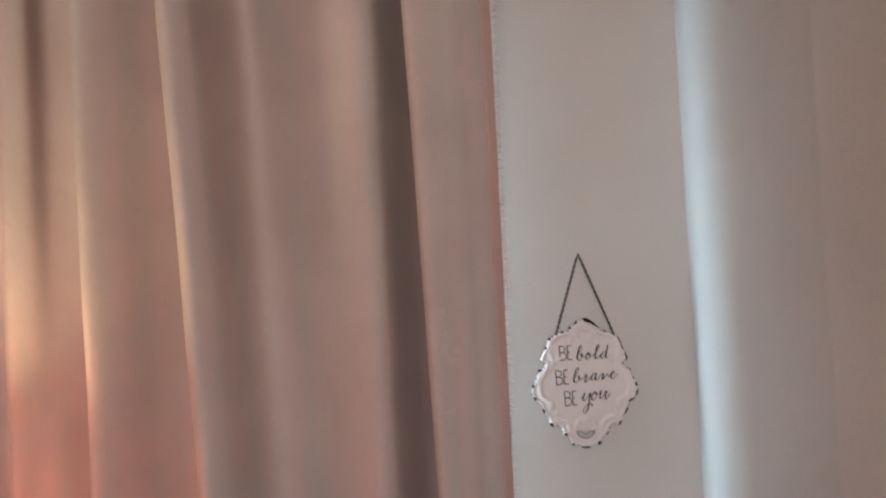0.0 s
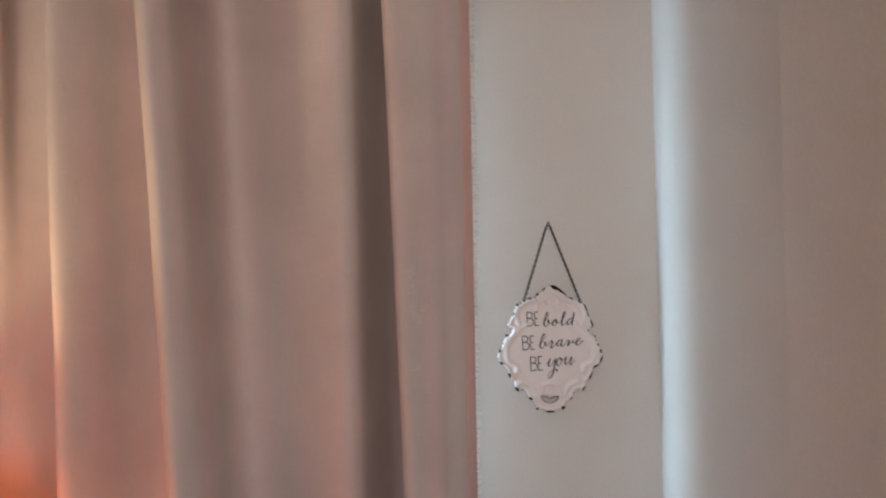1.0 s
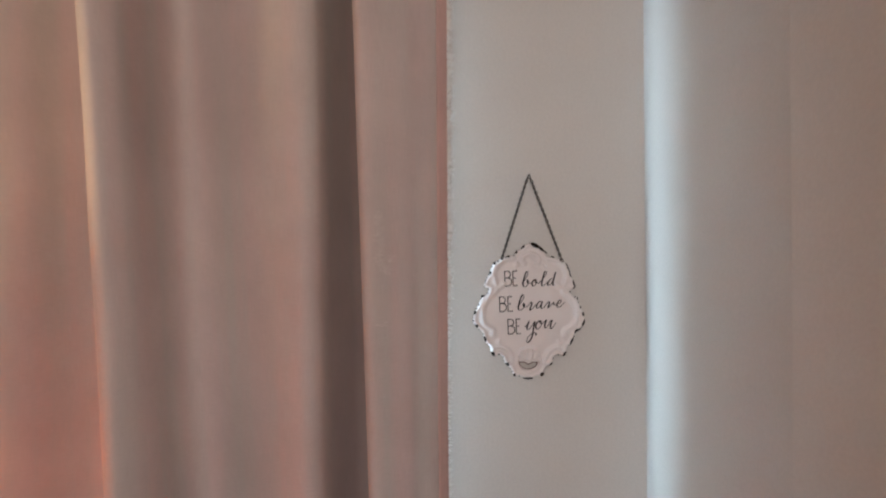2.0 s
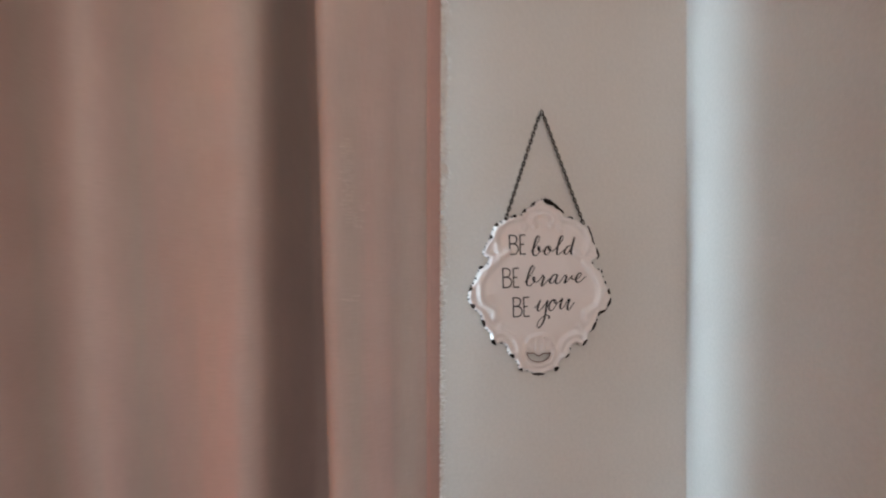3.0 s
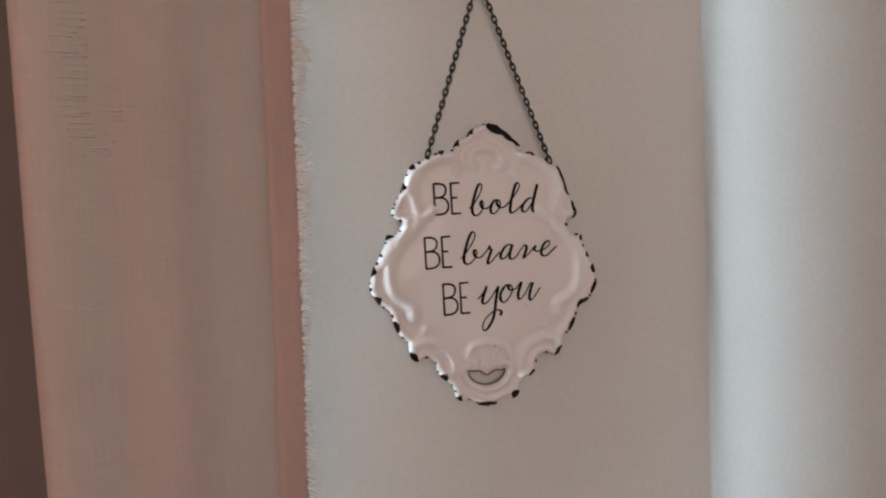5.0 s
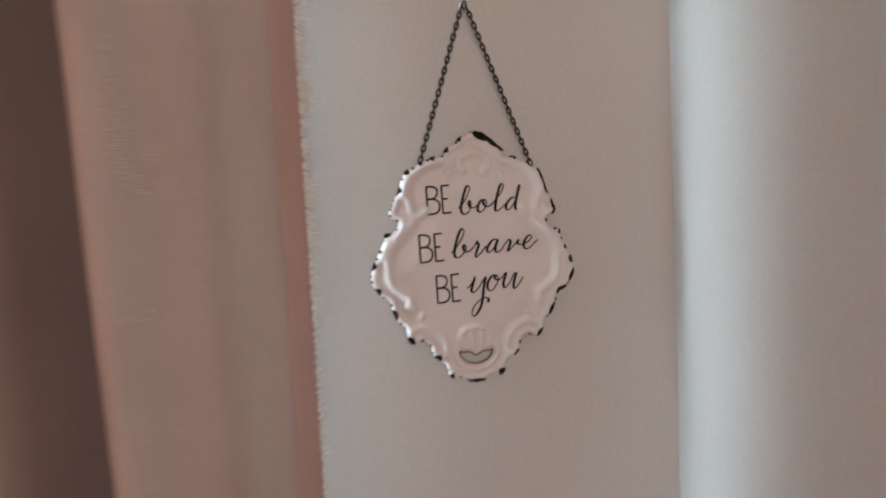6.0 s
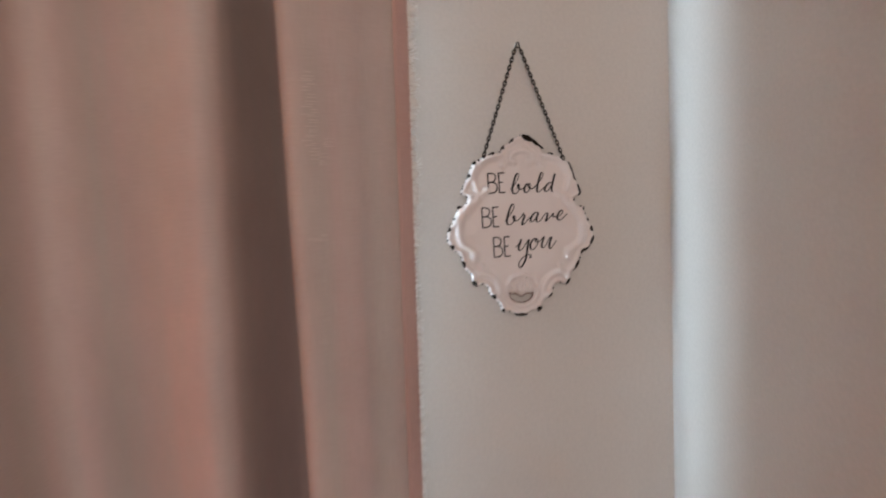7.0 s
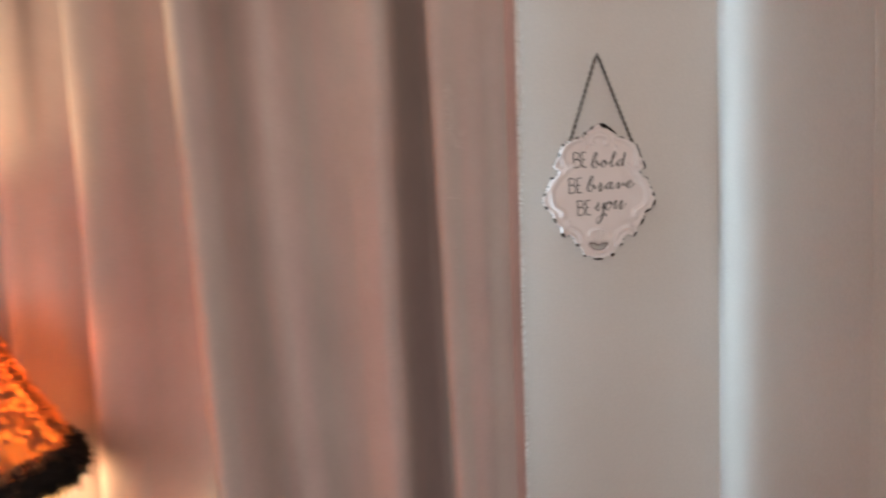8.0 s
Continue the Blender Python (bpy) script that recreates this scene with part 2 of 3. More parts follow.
# ---- curtain ----
# folds from the free edge leftwards: x, y at mid height, lean of x per metre of height, extra depth at the top
FOLDS = [
    (-0.138, -0.139, 0.005, 0.0), (-0.160, -0.159, 0.0, 0.0), (-0.178, -0.1725, 0.002, 0.0), (-0.191, -0.186, -0.006, 0.0), (-0.207, -0.195, -0.014, 0.0), (-0.232, -0.207, -0.026, 0.0),
    (-0.244, -0.203, -0.027, 0.0), (-0.246, -0.188, -0.027, 0.0), (-0.238, -0.160, -0.024, 0.0), (-0.231, -0.120, -0.02, 0.0), (-0.232, -0.075, -0.018, 0.0),
    (-0.242, -0.044, -0.016, 0.0), (-0.256, -0.062, -0.014, 0.0), (-0.270, -0.102, -0.012, 0.0), (-0.283, -0.145, -0.010, 0.0), (-0.292, -0.178, -0.009, 0.0), (-0.301, -0.198, -0.009, 0.0),
    (-0.318, -0.206, -0.012, 0.0), (-0.346, -0.193, -0.02, 0.0), (-0.372, -0.174, -0.035, 0.01), (-0.400, -0.152, -0.045, 0.025), (-0.426, -0.129, -0.056, 0.04),
    (-0.446, -0.116, -0.06, 0.05), (-0.463, -0.113, -0.062, 0.052), (-0.477, -0.123, -0.061, 0.045), (-0.489, -0.149, -0.058, 0.03), (-0.498, -0.184, -0.055, 0.012), (-0.506, -0.212, -0.05, 0.0), (-0.516, -0.234, -0.045, 0.0),
    (-0.534, -0.251, -0.045, 0.0), (-0.551, -0.232, -0.045, 0.0), (-0.556, -0.160, -0.035, 0.0), (-0.566, -0.080, -0.02, 0.0),
    (-0.585, -0.040, -0.01, 0.0), (-0.610, -0.050, -0.005, 0.0), (-0.640, -0.084, -0.005, 0.0), (-0.668, -0.128, -0.005, 0.0),
    (-0.700, -0.161, -0.005, 0.0), (-0.716, -0.152, -0.005, 0.0), (-0.720, -0.100, -0.003, 0.0)]
for k in range(6):
    x = -0.73 - 0.14 * k
    FOLDS += [(x, -0.05, 0.0, 0.03), (x - 0.014, -0.03, -0.01, 0.02), (x - 0.034, -0.045, -0.03, 0.03), (x - 0.058, -0.068, -0.04, 0.03),
              (x - 0.084, -0.086, 0.004, 0.0), (x - 0.106, -0.10, 0.004, 0.0), (x - 0.120, -0.095, 0.004, 0.0), (x - 0.123, -0.07, 0.004, 0.0)]
FOLDS += [(-1.565, -0.06, 0.0, 0.0), (-1.575, -0.012, 0.0, 0.0)]


def curtain_point(c, z, u):
    """A point of the cloth from a fold sample c at height z; u runs along the cloth."""
    h = z - SIGN_Z
    top = max(-0.06, h - 0.02) / 0.5
    loose = 1.0 + 0.06 * math.sin(2.1 * h + 6.0 * u)
    wob = 0.004 * noise.noise((u * 6.0, z * 1.6, 0.3)) + 0.0015 * noise.noise((u * 22.0, z * 6.0, 4.0))
    x = c[0] + c[2] * h + 0.4 * wob
    y = -0.139 + (c[1] + 0.139) * loose + min(1.0, top) * c[3] + wob
    return Vector((x, min(y, -0.006), z))


CURVE = spline(FOLDS, 7)
LENGTH = np.concatenate([[0], np.cumsum(np.hypot(np.diff(CURVE[:, 0]), np.diff(CURVE[:, 1])))])
HEIGHTS = np.concatenate([np.linspace(0.004, 0.85, 14)[:-1], np.linspace(0.85, 2.05, 70), np.linspace(2.05, 2.47, 7)[1:]])


def cloth_sheet(curve, length, heights, off=0.0):
    bm = bmesh.new()
    uv = bm.loops.layers.uv.new("UVMap")
    grid = []
    for z in heights:
        row = np.array([curtain_point(c, z, u) for c, u in zip(curve, length)])
        run = np.gradient(row[:, :2], axis=0)
        back = np.stack([run[:, 1], -run[:, 0]], 1) / np.linalg.norm(run, axis=1)[:, None]
        row[:, :2] += off * back
        grid.append([bm.verts.new(p) for p in row])
    for i in range(len(heights) - 1):
        for j in range(len(curve) - 1):
            f = bm.faces.new((grid[i][j + 1], grid[i][j], grid[i + 1][j], grid[i + 1][j + 1]))
            for l, (a, k) in zip(f.loops, ((i, j + 1), (i, j), (i + 1, j), (i + 1, j + 1))):
                l[uv].uv = (length[k], heights[a])
    return bm


curtain = tagged(new("curtain"), "dusty pink beige linen curtain hanging in deep folds", "curtain")
panel = part("panel", cloth_sheet(CURVE, LENGTH, HEIGHTS), M_CLOTH, curtain)
solid = panel.modifiers.new("thickness", "SOLIDIFY")
solid.thickness, solid.offset = 0.0016, -1.0
liner = part("lining", cloth_sheet(CURVE, LENGTH, HEIGHTS, 0.0035), M_LINING, curtain, "plain white lining on the back")


def along_edge(u, z, off=0.0):
    """A point of the cloth at u metres from the free edge."""
    c = np.array([np.interp(u, LENGTH, CURVE[:, k]) for k in range(4)])
    return curtain_point(c, z, u) + Vector((0, -off, 0))


def hem():
    """The free edge turned over and sewn: a flat roll with a soft bulge."""
    bm = bmesh.new()
    uv = bm.loops.layers.uv.new("UVMap")
    us = np.linspace(0.0, 0.018, 10)
    grid = []
    for z in HEIGHTS:
        row = []
        for u in us:
            s = u / 0.018
            puff = 0.0006 + 0.0030 * math.sqrt(max(0.0, 1 - (2 * s - 1) ** 4)) + 0.0006 * noise.noise((u * 60, z * 25, 1))
            row.append(bm.verts.new(along_edge(u, z, puff) + Vector((0.0015 * (1 - s), -0.0, 0))))
        grid.append(row)
    for i in range(len(HEIGHTS) - 1):
        for j in range(len(us) - 1):
            f = bm.faces.new((grid[i][j + 1], grid[i][j], grid[i + 1][j], grid[i + 1][j + 1]))
            for l, (a, k) in zip(f.loops, ((i, j + 1), (i, j), (i + 1, j), (i + 1, j + 1))):
                l[uv].uv = (us[k] + 3.0, HEIGHTS[a])
    return bm


part("hem", hem(), M_HEM, curtain, "pink sewn hem along the free edge")


def fringe():
    """Frayed ends in soft clumps, thick higher up and thinner lower down."""
    rng = random.Random(4)
    bm = bmesh.new()
    z = 0.9
    while z < 2.0:
        z += rng.uniform(0.003, 0.007)
        thick = min(1.0, max(0.35, 0.5 + (z - 1.36) * 4))
        reach = rng.uniform(0.006, 0.0125) * (0.6 + 0.4 * thick)
        sweep = rng.uniform(-0.7, 0.9)
        for _ in range(int(rng.uniform(9, 19) * thick)):
            n = reach * rng.uniform(0.5, 1.1)
            base = along_edge(0.0008, z + rng.gauss(0, 0.0016), rng.uniform(0.0002, 0.0022))
            up = sweep + rng.uniform(-0.5, 0.5)
            curl = rng.uniform(-0.6, 0.6)
            out = rng.uniform(-0.35, 0.15)
            pts = [base + Vector((n * s * (1 - 0.25 * s * abs(curl)), n * s * out, n * (up * s * 0.5 + curl * s * s * 0.6))) for s in (0, 0.3, 0.6, 0.85, 1.0)]
            tube(bm, pts, [0.0004, 0.0004, 0.00035, 0.00025, 0.0001], 4)
    return bm


tagged(part("frayed_fringe", fringe(), M_THREAD, curtain, "pale frayed threads along the edge"), kind="stuff")


def slubs():
    """Loose weft threads standing out of the weave, in small ladders."""
    rng = random.Random(9)
    bm = bmesh.new()
    for u0, z0, count, size in ((0.104, 1.437, 30, 0.75), (0.096, 1.432, 5, 0.7), (0.088, 1.448, 4, 0.7), (0.102, 1.37, 3, 0.8)):
        z = z0
        for _ in range(count):
            z += rng.uniform(0.0012, 0.0033)
            u = u0 + rng.uniform(-0.003, 0.003)
            n = rng.uniform(0.008, 0.016) * size
            tube(bm, [along_edge(u + n * s, z, 0.0003 + 0.0002 * math.sin(math.pi * s)) for s in (0, 0.25, 0.5, 0.75, 1)], 0.00017, 4, squash=0.2)
    return bm


tagged(part("pulled_weft", slubs(), M_WEFT, curtain, "loose pale weft threads"), kind="stuff")


# ---- the hanging sign ----
UNIT = 0.085   # half its width
HALF = [(0.0, 1.438), (0.07, 1.412), (0.135, 1.372), (0.165, 1.33), (0.23, 1.30), (0.268, 1.262), (0.295, 1.213), (0.345, 1.196), (0.395, 1.20),
        (0.45, 1.174), (0.515, 1.155), (0.56, 1.115), (0.64, 1.08), (0.685, 1.01), (0.705, 0.94), (0.755, 0.82), (0.79, 0.755), (0.815, 0.695),
        (0.80, 0.648), (0.74, 0.612), (0.728, 0.575), (0.765, 0.515), (0.815, 0.49), (0.857, 0.49), (0.87, 0.43), (0.93, 0.295), (0.975, 0.21),
        (1.003, 0.08), (0.978, -0.01), (0.91, -0.092), (0.83, -0.152), (0.80, -0.265), (0.755, -0.345), (0.685, -0.42), (0.675, -0.478),
        (0.655, -0.538), (0.605, -0.566), (0.55, -0.546), (0.50, -0.549), (0.445, -0.60), (0.435, -0.675), (0.385, -0.725), (0.325, -0.775),
        (0.285, -0.83), (0.278, -0.89), (0.235, -0.921), (0.175, -0.916), (0.06, -0.962), (0.0, -0.985)]


def sign_outline():
    """The wavy outline, anticlockwise from the bottom, with the small beads of its pressed edge."""
    right = spline(HALF, 8)[::-1]
    left = right[::-1][1:-1] * (-1, 1)
    loop = np.vstack([right, left])
    run = np.concatenate([[0], np.cumsum(np.hypot(*np.diff(loop, axis=0).T))])
    total = run[-1] + np.hypot(*(loop[0] - loop[-1]))
    n = 480
    closed = np.vstack([loop, loop[:1]])
    s = np.linspace(0, total, n, endpoint=False)
    run = np.append(run, total)
    pts = np.stack([np.interp(s, run, closed[:, 0]), np.interp(s, run, closed[:, 1])], 1)
    tan = np.roll(pts, -1, 0) - np.roll(pts, 1, 0)
    nor = np.stack([tan[:, 1], -tan[:, 0]], 1) / np.linalg.norm(tan, axis=1)[:, None]
    beads = np.abs(np.sin(s / total * math.pi * 47)) ** 0.7 - 0.6
    uneven = np.array([noise.noise((3 * a, 3 * c, 7)) for a, c in pts])
    return pts + nor * (0.009 * beads * (0.7 + uneven))[:, None], nor


OUTLINE, NORMALS = sign_outline()
# raised scrolls of one half: width, then the line
UPPER = [
    (0.045, [(-0.60, 0.68), (-0.635, 0.77), (-0.65, 0.87), (-0.615, 0.985), (-0.53, 1.08), (-0.42, 1.138), (-0.31, 1.15)]),
    (0.040, [(-0.262, 1.03), (-0.245, 1.065)]),
    (0.040, [(-0.115, 1.075), (-0.152, 1.105), (-0.139, 1.182), (-0.077, 1.225), (0.0, 1.244)]),
    (0.045, [(-0.48, 0.70), (-0.56, 0.65), (-0.66, 0.635)]),
    (0.050, [(-0.60, 0.61), (-0.625, 0.565), (-0.69, 0.495), (-0.775, 0.40), (-0.84, 0.28), (-0.85, 0.165), (-0.842, 0.065), (-0.80, -0.02), (-0.72, -0.075), (-0.65, -0.12), (-0.65, -0.19)]),
]
LOWER = [
    (0.030, [(-0.555, -0.34), (-0.535, -0.30)]),
    (0.046, [(-0.65, -0.45), (-0.56, -0.41), (-0.45, -0.432), (-0.353, -0.50), (-0.305, -0.597), (-0.305, -0.68), (-0.36, -0.70)]),
    (0.032, [(-0.20, -0.63), (-0.21, -0.70), (-0.165, -0.78), (-0.09, -0.832), (0.0, -0.85)]),
    (0.030, [(-0.19, -0.56), (-0.14, -0.475), (-0.03, -0.433), (0.0, -0.43)]),
    (0.026, [(-0.15, -0.53), (-0.12, -0.62)]),
    (0.026, [(-0.055, -0.47), (-0.045, -0.63)]),
]
LINES = []
for width, line in UPPER + LOWER:
    line = spline(line, 6)
    for mirror in (1, -1):
        LINES.append((width, line * (mirror, 1)))


def notch(n=28):
    """The half-moon opening near the foot."""
    low = [(0.165 * math.cos(a), -0.672 - 0.13 * math.sin(a)) for a in np.linspace(0, math.pi, n)]
    top = [(-0.165 + 0.33 * s, -0.672 - 0.026 * math.sin(math.pi * s) * (1 + 0.7 * math.cos(4 * math.pi * s))) for s in np.linspace(0, 1, n)[1:-1]]
    return np.array(low + top)


HOLE = notch()


def inside(poly, p):
    x, y = p[:, 0], p[:, 1]
    hit = np.zeros(len(p), bool)
    for (x0, y0), (x1, y1) in zip(poly, np.roll(poly, -1, 0)):
        if y0 != y1:
            hit ^= ((y0 > y) != (y1 > y)) & (x < (x1 - x0) * (y - y0) / (y1 - y0) + x0)
    return hit


def nearest(p, q):
    return np.sqrt(((p[:, None, :] - q[None, :, :]) ** 2).sum(2).min(1))


def relief(p):
    """Height of the pressed metal over the wall side, in units."""
    d = nearest(p, OUTLINE)
    h = 0.03 + 0.027 * np.exp(-((d - 0.032) / 0.028) ** 2) + 0.03 * np.clip((d - 0.10) / 0.25, 0, 1)
    add = np.zeros(len(p))
    for width, line in LINES:
        near = nearest(p, line) / (1.05 * width)
        add = np.where(near < 3, np.maximum(add, 0.8 * width * np.exp(-near ** 2) - 0.008 * np.exp(-((near - 1.9) / 0.6) ** 2)), add)
    h = h + add - 0.02 * np.exp(-(nearest(p, HOLE) / 0.03) ** 2)
    return np.where(d < 0.004, 0.015, h)


def plaque():
    step = 0.021
    gx, gy = np.meshgrid(np.arange(-1.05, 1.05, step), np.arange(-1.1, 1.5, step))
    g = np.stack([gx.ravel(), gy.ravel()], 1) + np.random.RandomState(2).uniform(-0.003, 0.003, (gx.size, 2))
    g = g[inside(OUTLINE, g)]
    g = g[nearest(g, OUTLINE) > 0.014]
    g = g[~inside(HOLE, g) & (nearest(g, HOLE) > 0.012)]
    inner = OUTLINE - NORMALS * 0.008
    pts = np.vstack([OUTLINE, HOLE, inner, g])
    n, k = len(OUTLINE), len(HOLE)
    edges = [(i, (i + 1) % n) for i in range(n)] + [(n + i, n + (i + 1) % k) for i in range(k)]
    out = geometry.delaunay_2d_cdt([Vector(p) for p in pts], edges, [], 0, 1e-6)
    v2 = np.array([tuple(v) for v in out[0]])
    tri = np.array([f for f in out[2] if len(f) == 3])
    mid = v2[tri].mean(1)
    tri = tri[inside(OUTLINE, mid) & ~inside(HOLE, mid)]
    h = relief(v2)
    bm = bmesh.new()
    vs = [bm.verts.new((a * UNIT, -c * UNIT, b_ * UNIT)) for (a, b_), c in zip(v2, h)]
    for f in tri:
        try:
            bm.faces.new([vs[i] for i in f])
        except ValueError:
            pass
    bmesh.ops.recalc_face_normals(bm, faces=bm.faces)
    if sum(f.normal.y for f in bm.faces) > 0:
        bmesh.ops.reverse_faces(bm, faces=bm.faces)
    bm.verts.ensure_lookup_table()
    rim = [e for e in bm.edges if e.is_boundary]
    back = bmesh.ops.extrude_edge_only(bm, edges=rim)
    for v in (x for x in back["geom"] if isinstance(x, bmesh.types.BMVert)):
        v.co.y = min(v.co.y + 0.004, 0.0)
    loose = [v for v in bm.verts if not v.link_faces]
    bmesh.ops.delete(bm, geom=loose, context="VERTS")
    return bm


sign = tagged(new("hanging_sign"), "white enamelled metal sign with chipped black edges on a chain", "wall sign")
sign.matrix_world = pose(0, -0.006, SIGN_Z, 0, 1.6, 0)
part("plaque", plaque(), M_ENAMEL, sign)


# where the enamel is gone along the edge: place, length along the edge, depth
BARE_LEFT = [(-0.13, 1.37, 0.05, 0.03), (-0.26, 1.265, 0.05, 0.032), (-0.40, 1.195, 0.06, 0.03), (-0.52, 1.155, 0.05, 0.035), (-0.65, 1.06, 0.06, 0.04), (-0.72, 0.90, 0.04, 0.03),
             (-0.845, 0.485, 0.07, 0.03), (-0.98, 0.19, 0.06, 0.03), (-0.95, -0.05, 0.08, 0.045), (-0.80, -0.27, 0.11, 0.035), (-0.65, -0.54, 0.10, 0.05), (-0.40, -0.71, 0.07, 0.04), (-0.25, -0.91, 0.06, 0.045)]
BARE_RIGHT = [(0.41, 1.19, 0.05, 0.02), (0.69, 1.0, 0.16, 0.016), (0.73, 0.89, 0.12, 0.016), (0.81, 0.70, 0.16, 0.024), (0.87, 0.46, 0.05, 0.02), (0.93, 0.30, 0.04, 0.02), (0.98, 0.18, 0.08, 0.03),
              (0.99, 0.02, 0.14, 0.026), (0.87, -0.12, 0.13, 0.03), (0.77, -0.31, 0.14, 0.032), (0.65, -0.53, 0.10, 0.03), (0.40, -0.71, 0.07, 0.022), (0.255, -0.90, 0.09, 0.05)]


def chips():
    """Stretches of the edge where the enamel is gone, and small specks between them."""
    rng = random.Random(12)
    bm = bmesh.new()
    n = len(OUTLINE)
    pitch = float(np.linalg.norm(np.diff(OUTLINE, axis=0), axis=1).mean())
    where = []
    for x, z, long, depth in BARE_LEFT + BARE_RIGHT:
        i = int(np.argmin(((OUTLINE - (x, z)) ** 2).sum(1)))
        run = max(2, round(long / pitch))
        where.append((i - run // 2, run, depth))
    i = 0
    while i < n:
        where.append((i, rng.choice((1, 1, 2)), rng.uniform(0.008, 0.018)))
        i += rng.choice((3, 4, 5, 7)) if OUTLINE[i][0] < 0 else rng.choice((6, 9, 12, 16))
    for start, run, depth in where:
        rows = []
        for s in range(run + 1):
            i = (start + s) % n
            swell = math.sin(math.pi * (s + 0.25) / (run + 0.5))
            d = depth * (0.25 + swell) * rng.uniform(0.75, 1.2)
            p, nn = OUTLINE[i], NORMALS[i]
            line = np.array([p + nn * 0.006, p + nn * 0.007, p - nn * d * 0.45, p - nn * d])
            hs = relief(line)
            lift = (-0.024, 0.008, 0.009, -0.001)
            rows.append([bm.verts.new((a * UNIT, -(max(h, 0.018) + l) * UNIT, c * UNIT)) for (a, c), h, l in zip(line, hs, lift)])
        for r, q in zip(rows, rows[1:]):
            for k in range(3):
                bm.faces.new((r[k], q[k], q[k + 1], r[k + 1]))
    # the big bare patch beside the crest, and a few round ones lower down
    for cx, cz, ax, az, turn in ((0.075, 1.396, 0.085, 0.038, -24), (0.175, 1.345, 0.085, 0.022, -40), (0.255, 1.288, 0.06, 0.012, -40), (-0.64, -0.53, 0.045, 0.028, -50), (0.245, -0.885, 0.035, 0.026, 30), (0.0, -0.962, 0.085, 0.02, 0)):
        c, s_ = math.cos(radians(turn)), math.sin(radians(turn))
        rows = []
        for r in (0.0, 0.5, 0.85, 1.0):
            ring = []
            for k in range(18):
                a = k * math.tau / 18
                q = r * (1 + 0.22 * noise.noise((3 * math.cos(a) + cx * 9, 3 * math.sin(a), 2)))
                u, v = ax * q * math.cos(a), az * q * math.sin(a)
                ring.append((cx + c * u - s_ * v, cz + s_ * u + c * v))
            hs = relief(np.array(ring))
            rows.append([bm.verts.new((x * UNIT, -(max(h, 0.03) + (0.014 if r < 1 else 0.002)) * UNIT, z * UNIT)) for (x, z), h in zip(ring, hs)])
        for p, q in zip(rows, rows[1:]):
            for k in range(18):
                bm.faces.new((p[k], p[(k + 1) % 18], q[(k + 1) % 18], q[k]))
    bmesh.ops.recalc_face_normals(bm, faces=bm.faces)
    return bm


tagged(part("chipped_edge", chips(), M_CHIP, sign, "black bare metal where enamel has chipped"), kind="stuff")



def shaded_worn_rim():
    """A brown line round the half-moon opening, painting the edge's shade along with its wear."""
    bm = bmesh.new()
    hs = relief(HOLE)
    tube(bm, [(x * UNIT, -(h + 0.002) * UNIT, z * UNIT) for (x, z), h in zip(HOLE, hs)], 0.0075 * UNIT, 5, True)
    return bm


part("shaded_worn_rim", shaded_worn_rim(), M_RIM_SHADE, sign, "thin brown line painting shade and wear round the opening")

# the lettering, printed on the field
FIELD = 0.0605 * UNIT * 1.0 + 0.0004


HAIR, SWELL = 0.006, 0.0072


def capitals(x, z):
    """BE in tall narrow capitals of one thin even stroke, the foot of the B at x, z in units from the sign's middle."""
    bm = bmesh.new()
    tall, c, s = 0.262, math.cos(radians(3)), math.sin(radians(3))
    upper = spline([(0.0, 1.0), (0.22, 0.99), (0.37, 0.90), (0.38, 0.72), (0.27, 0.58), (0.0, 0.54)], 6)
    lower = spline([(0.0, 0.54), (0.28, 0.53), (0.43, 0.40), (0.44, 0.18), (0.30, 0.03), (0.0, 0.0)], 6)
    e = 0.56
    for line in (((0, -0.01), (0, 1.01)), upper, lower, ((e, -0.01), (e, 1.01)), ((e, 0.99), (e + 0.29, 1.0)), ((e, 0.52), (e + 0.20, 0.52)), ((e, 0.01), (e + 0.30, 0.01))):
        pts = [((x + tall * (c * a - s * b_)) * UNIT, -FIELD, (z + tall * (s * a + c * b_)) * UNIT) for a, b_ in line]
        tube(bm, pts, 1.4 * HAIR * UNIT, 6, squash=0.05)
    return bm


for x, z in ((-0.452, 0.663), (-0.533, 0.21), (-0.377, -0.184)):
    part("lettering", capitals(x, z), M_INK, sign, "thin black capitals reading BE")


def pen_line(bm, line):
    """One stroke of a pointed pen in units from the sign's middle: hairlines upwards, swelling where the pen runs down."""
    pts = spline(line, 7)
    run = np.gradient(pts, axis=0)
    down = np.clip(-run[:, 1] / np.maximum(np.linalg.norm(run, axis=1), 1e-6), 0, 1) ** 1.5
    down = np.convolve(np.pad(down, 3, mode="edge"), np.ones(7) / 7, mode="valid")
    tube(bm, [(x * UNIT, -FIELD, z * UNIT) for x, z in pts], [float((HAIR + SWELL * d) * UNIT) for d in down], 8, squash=0.05)


word_bold = bmesh.new()
pen_line(word_bold, [(-0.156, 0.717), (-0.112, 0.761), (-0.064, 0.844), (-0.045, 0.902), (-0.059, 0.928), (-0.084, 0.902), (-0.115, 0.803), (-0.132, 0.72), (-0.122, 0.671), (-0.091, 0.657), (-0.053, 0.687), (-0.033, 0.745), (-0.043, 0.783), (-0.057, 0.762), (-0.043, 0.724), (-0.008, 0.717), (0.03, 0.737)])
